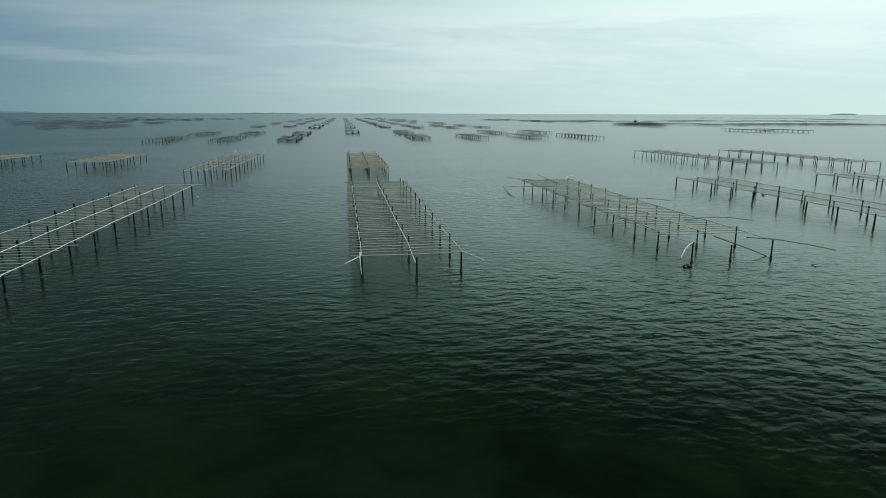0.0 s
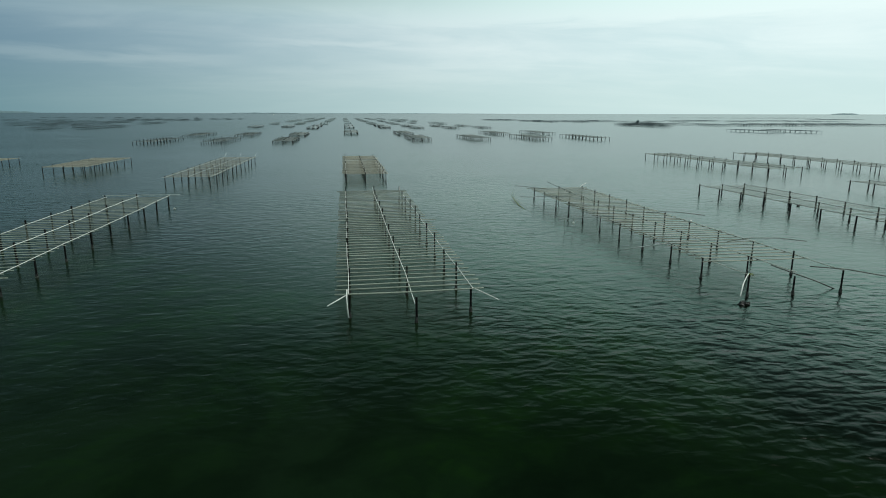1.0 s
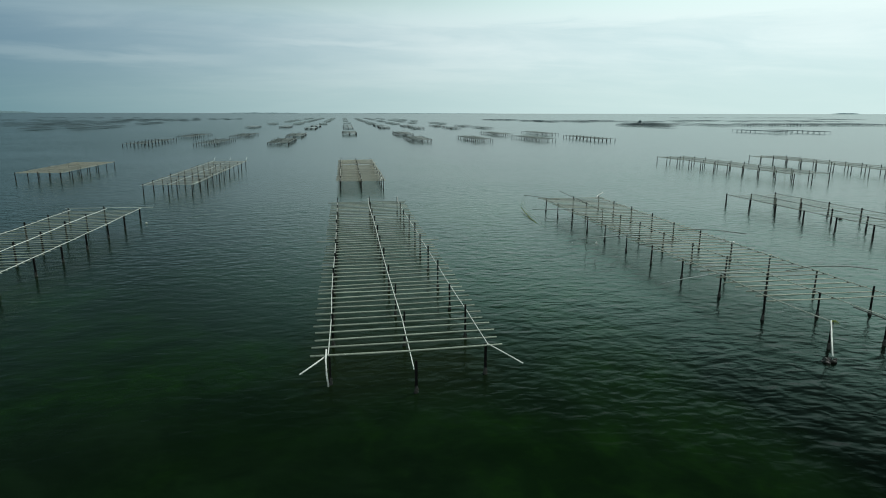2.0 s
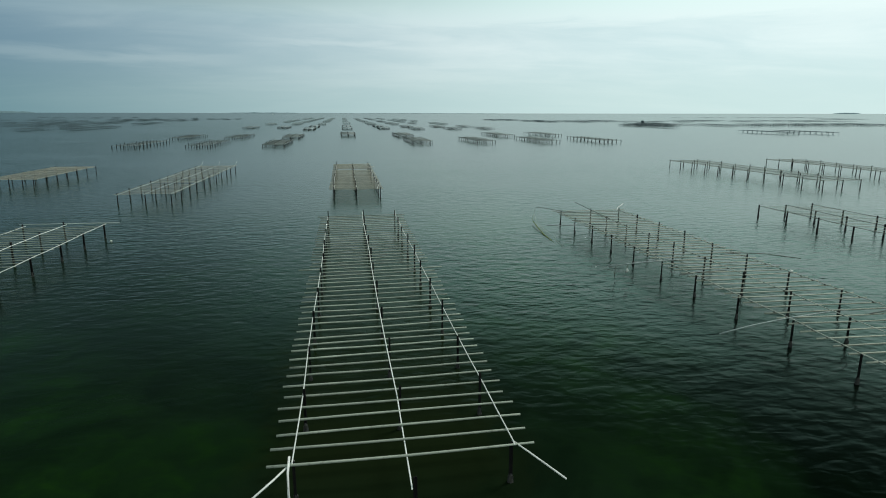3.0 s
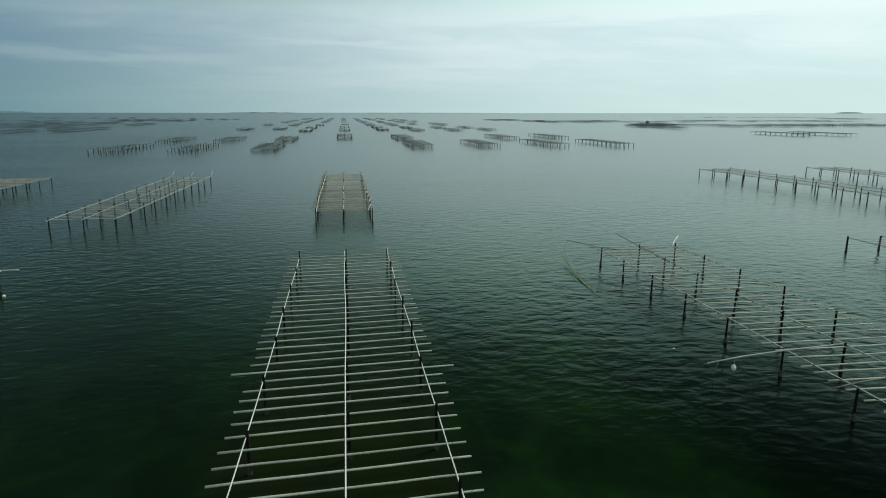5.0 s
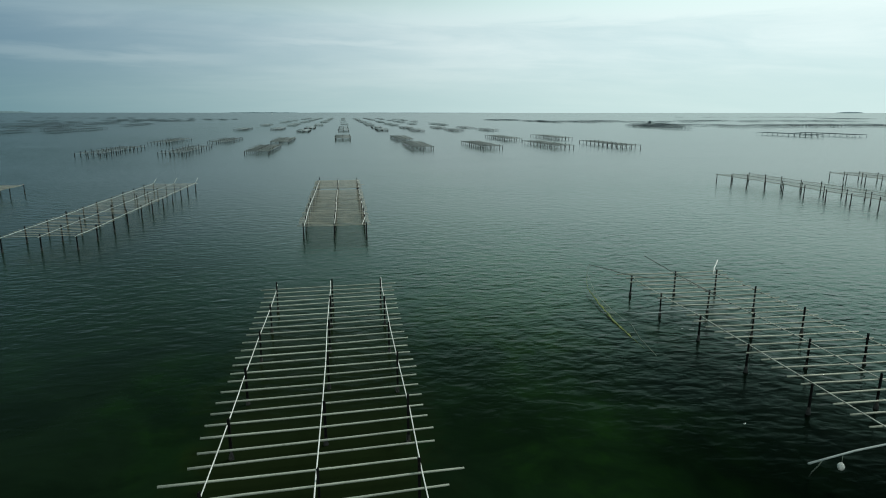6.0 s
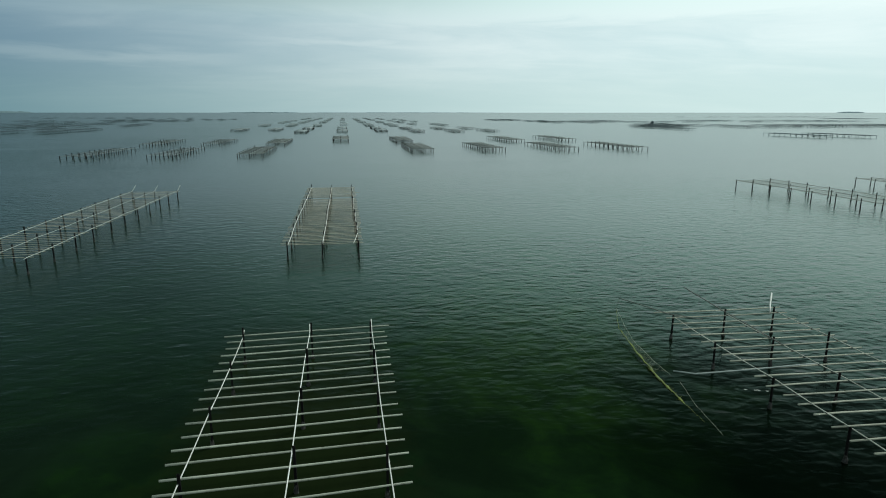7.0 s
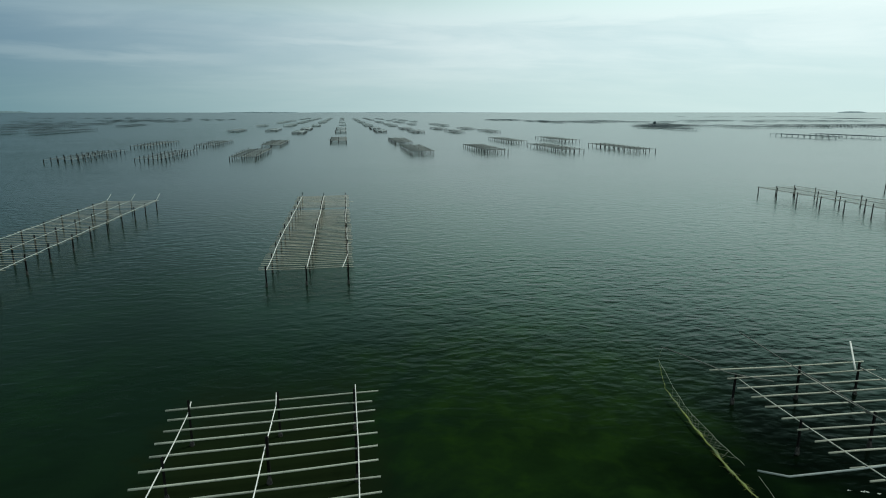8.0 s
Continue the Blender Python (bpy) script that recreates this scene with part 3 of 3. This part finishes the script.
def hut(x, y):
    """A small plank hut on stilts over the tables of the neighbouring bed."""
    thing = tagged(new("hut"), "small dark plank hut on stilts over distant tables", "hut")
    thing.location = (x, y, 0)
    for cx, cy in ((-1.1, -1.1), (1.1, -1.1), (1.1, 1.1), (-1.1, 1.1)):
        part("stilt", tube("stilt", [(cx, cy, -0.5), (cx, cy, 2.0)], 0.09, IRON, 6), thing)
    corners = [(-1.3, -1.3), (1.3, -1.3), (1.3, 1.3), (-1.3, 1.3)]
    walls = [(a, b, z) for z in (2.0, 4.2) for a, b in corners]
    part("wall", from_lists("wall", walls, [(0, 1, 5, 4), (1, 2, 6, 5), (2, 3, 7, 6), (3, 0, 4, 7), (3, 2, 1, 0), (4, 5, 6, 7)], HAZEWOOD, smooth=False), thing)
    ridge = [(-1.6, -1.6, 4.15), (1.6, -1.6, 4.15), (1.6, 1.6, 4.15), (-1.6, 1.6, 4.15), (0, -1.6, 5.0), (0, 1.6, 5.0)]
    part("roof", from_lists("roof", ridge, [(0, 1, 4), (2, 3, 5), (1, 2, 5, 4), (3, 0, 4, 5), (3, 2, 1, 0)], HAZEWOOD, smooth=False), thing)


hut(381.0, 712.0)


def far_boat(x, y, turn):
    """A white working boat far out."""
    thing = tagged(new("boat"), "small white boat far out on the lagoon", "boat")
    thing.matrix_basis = pose(x, y, 17.0 * max(0.0, (math.hypot(x, y) - 2500) / 2400) ** 1.3, 0, 0, turn)
    v = []
    outline = [(-4.5, 0.9), (-3.0, 1.3), (2.0, 1.3), (4.8, 0.0), (2.0, -1.3), (-3.0, -1.3), (-4.5, -0.9)]
    for k, z in ((0.8, -0.2), (1.0, 1.5)):
        v += [(a * k, b * k, z + (0.5 if a > 4 and z > 0 else 0.0)) for a, b in outline]
    m = len(outline)
    f = [(q, (q + 1) % m, m + (q + 1) % m, m + q) for q in range(m)] + [tuple(reversed(range(m))), tuple(range(m, 2 * m))]
    part("hull", from_lists("hull", v, f, PIPE, smooth=False), thing)
    bm = bmesh.new()
    bmesh.ops.create_cube(bm, size=1.0, matrix=pose(-1.0, 0, 2.4) @ Matrix.Diagonal((2.6, 1.9, 2.2, 1)))
    bmesh.ops.bevel(bm, geom=bm.edges[:], offset=0.15, segments=2, affect="EDGES")
    me = bpy.data.meshes.new("cabin")
    bm.to_mesh(me)
    bm.free()
    me.materials.append(PIPE)
    part("cabin", me, thing)


far_boat(-420.0, 3790.0, 20.0)


# ---- loose and broken pieces round the derelict table and the near end of the middle one ----
def loose(name, points, radius, mat, label, category="pole"):
    """A loose piece: its origin at its first point."""
    o = Vector(points[0])
    ob = new(name, tube(name, [Vector(p) - o for p in points], radius, mat, 8))
    ob.location = o
    return tagged(ob, label, category)


loose("loose_pipe", [(-3.80, 0.25, 1.50), (-4.4, -0.75, 1.46), (-5.05, -1.65, 1.38)], 0.036, PIPE, "white pipe end bent outwards from a stake", "pipe")
loose("loose_pipe", [(-3.92, 0.05, 1.80), (-3.95, -0.35, 1.45), (-3.93, -0.72, 0.9), (-3.86, -0.80, 0.30)], 0.04, PIPE, "white pipe hanging down along a stake", "pipe")
loose("loose_pipe", [(3.86, 0.2, 1.56), (4.25, -0.5, 1.50), (4.75, -1.5, 1.44), (5.05, -2.05, 1.38)], 0.031, PIPE, "white pipe end bent outwards from a stake", "pipe")
loose("broken_rail", [(25.1, 47.4, 1.66), (23.3, 48.6, 1.74), (22.7, 50.4, 1.70), (22.0, 53.0, 1.50)], 0.030, OLD, "broken dark rail drooping past the table end", "rail")
loose("broken_rail", [(27.05, 42.5, 1.72), (27.1, 48.4, 1.86), (27.3, 53.3, 1.98)], 0.032, OLD, "broken dark rail drooping past the table end", "rail")
loose("loose_pipe", [(30.55, 48.1, 1.58), (31.0, 48.75, 1.86), (32.65, 50.75, 2.02)], 0.05, PIPE, "white pipe end bent up past the last stake", "pipe")
loose("loose_pole", [(19.2, 40.75, 1.50), (20.1, 40.15, 1.54), (23.0, 40.1, 1.57), (27.4, 40.3, 1.54)], 0.042, DULL, "pale cross pole jutting far out over the water")
loose("loose_pole", [(18.15, 23.4, 1.50), (20.5, 23.8, 1.55), (23.1, 24.1, 1.57), (27.2, 24.5, 1.54)], 0.040, DULL, "pale cross pole jutting far out over the water")
loose("loose_pole", [(17.9, 8.9, 1.46), (20.3, 9.6, 1.54), (23.1, 10.3, 1.57), (26.5, 11.0, 1.54)], 0.040, DULL, "pale cross pole jutting far out over the water")
loose("loose_pole", [(29.0, 25.3, 1.60), (30.6, 24.8, 1.78), (32.4, 24.2, 1.76), (34.8, 23.2, 1.52)], 0.035, OLD, "dark bent pole jutting out over the water")
loose("loose_pole", [(21.9, 19.6, 1.66), (23.4, 19.8, 1.74), (26.0, 20.2, 1.70)], 0.035, OLD, "dark short pole across the outer rail")
loose("loose_pole", [(28.5, 10.2, 1.58), (30.8, 10.3, 1.80), (33.5, 10.2, 1.72), (36.4, 10.4, 1.30)], 0.035, OLD, "dark bent pole jutting out over the water")
loose("loose_pole", [(26.3, 2.0, 1.66), (27.12, 0.55, 1.36), (29.0, 0.75, 0.70), (31.05, 0.95, -0.12)], 0.042, OLD, "dark pole slanting from a rail down to the water")
loose("loose_pole", [(29.0, 1.4, 1.60), (30.7, 0.1, 1.66), (32.4, -1.6, 1.52), (33.6, -3.2, 1.34)], 0.042, OLD, "long dark pole sliding down past the first stake")
loose("loose_pipe", [(23.35, 0.35, 1.56), (22.4, -0.7, 1.68), (21.2, -2.05, 1.62), (19.95, -3.55, 1.34)], 0.04, PIPE, "white pipe end bent out past a stake", "pipe")


WEED_RUN = [(22.0, 52.9, 1.50), (21.74, 52.8, 0.80), (20.60, 49.9, 0.42), (20.05, 46.1, 0.2), (19.72, 43.0, 0.05), (19.60, 40.9, 0.012), (19.47, 39.3, 0.012), (19.45, 37.9, 0.010)]
CORD_RUN = [(22.0, 52.9, 1.50), (21.78, 52.8, 0.80), (21.1, 50.2, 0.5), (20.55, 47.6, 0.35), (20.45, 45.0, 0.2), (20.6, 42.8, 0.015)]
CORD_END = [(20.68, 42.36, 0.012), (19.97, 39.6, 0.012), (19.7, 37.6, 0.012), (19.56, 36.67, 0.012)]


def weed_line():
    """Slack lines tied to a broken rail and trailing on the water, one of them grown with weed along part of its length."""
    own = random.Random(12)

    def along(run, steps, sway):
        out = []
        for a, b in zip(run, run[1:]):
            for i in range(steps):
                t = i / steps
                out.append((a[0] + (b[0] - a[0]) * t - run[0][0] + own.uniform(-sway, sway), a[1] + (b[1] - a[1]) * t - run[0][1],
                            a[2] + (b[2] - a[2]) * t))
        return out

    run = WEED_RUN
    thing = tagged(new("trailing_line"), "slack line grown with yellow-green weed trailing into the water", "rope")
    thing.location = (run[0][0], run[0][1], 0)
    pts = along(run, 8, 0.035)
    fat = []
    for i in range(len(pts)):
        t = i / (len(pts) - 1)
        body = math.sin(math.pi * min(1.0, max(0.0, (t - 0.16) / 0.74))) ** 0.8
        thin = 0.3 if t < 0.30 else 0.45 if 0.46 < t < 0.50 else 0.5 if t > 0.80 else 1.0
        fat.append(0.006 + 0.10 * thin * body * own.uniform(0.35, 1.0))
    v, f = [], []
    tube_into(v, f, pts, fat, 6, 0.25)
    part("weed", from_lists("weed", v, f, WEED), thing)
    v, f = [], []
    for p, r in zip(pts, fat):
        for i in range(int(r * 90)):
            a, reach = own.uniform(0, 6.28), own.uniform(0.10, 0.34) * min(1.0, r * 14)
            tip = Vector((math.cos(a) * reach, math.sin(a) * reach * 1.6, -0.1 * reach))
            side = Vector(p) + tip * 0.55 + Vector((own.uniform(-0.05, 0.05), own.uniform(-0.05, 0.05), 0.02))
            end = Vector(p) + tip
            end.z = max(end.z, 0.008)
            tube_into(v, f, [p, side, end], [0.014, 0.012, 0.004], 4, 0.35)
    tagged(part("fronds", from_lists("fronds", v, f, WEED), thing, None, "thin yellow-green fronds spreading on the water"), kind="stuff")
    for line, sway in ((CORD_RUN, 0.03), (CORD_END, 0.02)):
        o = run[0]
        shifted = [(p[0] + line[0][0] - o[0], p[1] + line[0][1] - o[1], p[2]) for p in along(line, 6, sway)]
        part("cord", tube("cord", shifted, 0.010, TWINE, 5), thing)
    # torn netting between the weedy line and the cord
    v, f = [], []
    edge, rim = along(run[2:5], 12, 0.0), along(CORD_RUN[2:6], 8, 0.0)
    edge = [(p[0] + run[2][0] - run[0][0], p[1] + run[2][1] - run[0][1], p[2]) for p in edge]
    rim = [(p[0] + CORD_RUN[2][0] - run[0][0], p[1] + CORD_RUN[2][1] - run[0][1], p[2]) for p in rim]
    for i in range(22):
        for k in (i - 2, i + 2):
            if 0 <= k < 24 and own.random() < 0.75:
                mid = (Vector(edge[i]) + Vector(rim[k])) / 2
                mid.z = max(0.01, mid.z - 0.05)
                tube_into(v, f, [edge[i], mid, rim[k]], [0.005, 0.004, 0.005], 3)
    tagged(part("netting", from_lists("netting", v, f, TWINE), thing, None, "torn thin netting"), kind="stuff")


weed_line()


def mussel_clump(x, y, size, seed, label):
    """A knot of shells and weed breaking the surface."""
    own = random.Random(seed)
    bm = bmesh.new()
    for i in range(26):
        a, r = own.uniform(0, 6.28), size * own.random() ** 0.6
        m = pose(r * math.cos(a), 0.5 * r * math.sin(a), own.uniform(-0.05, 0.22) * (1 - r / size), own.uniform(0, 90), own.uniform(0, 90), own.uniform(0, 360))
        bmesh.ops.create_icosphere(bm, subdivisions=1, radius=own.uniform(0.07, 0.16), matrix=m @ Matrix.Diagonal((1, 0.6, 1.5, 1)))
    me = bpy.data.meshes.new("mussel_clump")
    bm.to_mesh(me)
    bm.free()
    me.materials.append(MUSSEL)
    ob = new("mussel_clump", me)
    ob.location = (x, y, 0)
    tagged(ob, label, "shellfish")


mussel_clump(21.9, -1.4, 0.36, 4, "dark clump of mussels and weed at the surface")


def weed_tuft(x, y, z, seed):
    """Dry weed caught on the top of a stake: short curled blades."""
    own = random.Random(seed)
    v, f = [], []
    for i in range(22):
        a, l = own.uniform(0, 6.28), own.uniform(0.12, 0.34)
        p = [(0.02 * math.cos(a), 0.02 * math.sin(a), 0.0)]
        for k in range(1, 4):
            p.append((l * k / 3 * math.cos(a + 0.3 * k), l * k / 3 * math.sin(a + 0.3 * k), 0.08 * k - 0.045 * k * k))
        tube_into(v, f, p, [0.018, 0.016, 0.012, 0.005], 4, 0.4)
    ob = new("seaweed_tuft", from_lists("seaweed_tuft", v, f, WEED))
    ob.location = (x, y, z)
    tagged(ob, "yellow-green tuft of weed caught on a stake", "seaweed")


weed_tuft(23.33, 0.1, 1.62, 3)


def hung_float(x, y, top, drop):
    """A small pale float hung on a cord from a pole."""
    thing = tagged(new("float"), "small white float hanging on a cord from a pole", "float")
    thing.location = (x, y, top - drop)
    v, f = [], []
    profile = [(-0.17, 0.02), (-0.14, 0.08), (-0.06, 0.125), (0.03, 0.13), (0.11, 0.09), (0.15, 0.035), (0.18, 0.02)]
    tube_into(v, f, [(0, 0, h) for h, r in profile], [r for h, r in profile], 10)
    part("body", from_lists("float_body", v, f, PIPE), thing)
    part("cord", tube("float_cord", [(0, 0, 0.17), (0.01, 0.0, drop * 0.6), (0, 0, drop)], 0.012, TWINE, 5), thing)


hung_float(19.92, 23.72, 1.54, 0.55)
loose("dangling_rope", [(18.9, 23.55, 1.50), (18.95, 23.75, 1.1), (19.05, 24.1, 0.6), (19.35, 24.5, 0.12)], 0.02, TWINE, "pale rope end dangling from a pole to the water", "rope")
loose("loose_pole", [(-35.4, 48.75, 1.66), (-31.0, 48.85, 1.64), (-25.7, 48.75, 1.60)], 0.034, HAZED, "pale pole laid across the rail ends")


def small_float(x, y, z, size, mat, label):
    """A pear-shaped float with a rope eye, adrift or caught on a rail."""
    thing = tagged(new("float"), label, "float")
    thing.matrix_basis = pose(x, y, z, 62, 0, 35)
    v, f = [], []
    profile = [(-1.0, 0.12), (-0.86, 0.52), (-0.45, 0.88), (0.05, 0.98), (0.5, 0.72), (0.85, 0.34), (1.1, 0.16)]
    tube_into(v, f, [(0, 0, h * size) for h, r in profile], [r * size for h, r in profile], 10)
    part("body", from_lists("float_body", v, f, mat), thing)
    ring = [(0.16 * size * math.cos(w), 0, (1.2 + 0.16 * math.sin(w)) * size) for w in (0, 0.9, 1.8, 2.7, 3.6, 4.5, 5.4, 6.28)]
    part("eye", tube("float_eye", ring, 0.05 * size, mat, 5), thing)


small_float(-26.0, 46.7, 0.04, 0.13, PIPE, "small white float adrift beside a stake")
small_float(57.4, 36.4, 0.03, 0.22, MUSSEL, "black float adrift beside an old table")
small_float(30.62, 19.2, 1.68, 0.13, PIPE, "small white float caught on a rail")


def white_fleck(x, y, size, seed):
    """A white fleck on the water: a low heap of small flattened balls."""
    own = random.Random(seed)
    bm = bmesh.new()
    for i in range(9):
        m = pose(own.gauss(0, size * 0.6), own.gauss(0, size * 0.35), 0.01) @ Matrix.Diagonal((1, 1, 0.45, 1))
        bmesh.ops.create_icosphere(bm, subdivisions=1, radius=own.uniform(0.12, 0.30) * size, matrix=m)
    me = bpy.data.meshes.new("foam")
    bm.to_mesh(me)
    bm.free()
    me.materials.append(FLECK)
    ob = new("foam", me)
    ob.location = (x, y, 0)
    tagged(ob, "small white fleck on the dark water", "foam", "scraps of foam")


for i, (x, y, size) in enumerate(((19.6, 28.8, 0.09), (24.2, 40.7, 0.11), (24.7, 40.5, 0.08), (23.7, 40.9, 0.07))):
    white_fleck(x, y, size, 70 + i)
loose("driftwood", [(32.15, -2.5, 0.02), (32.35, -2.6, 0.05), (32.5, -2.75, 0.16)], 0.035, OLD, "short dark stick of driftwood on the water", "driftwood")
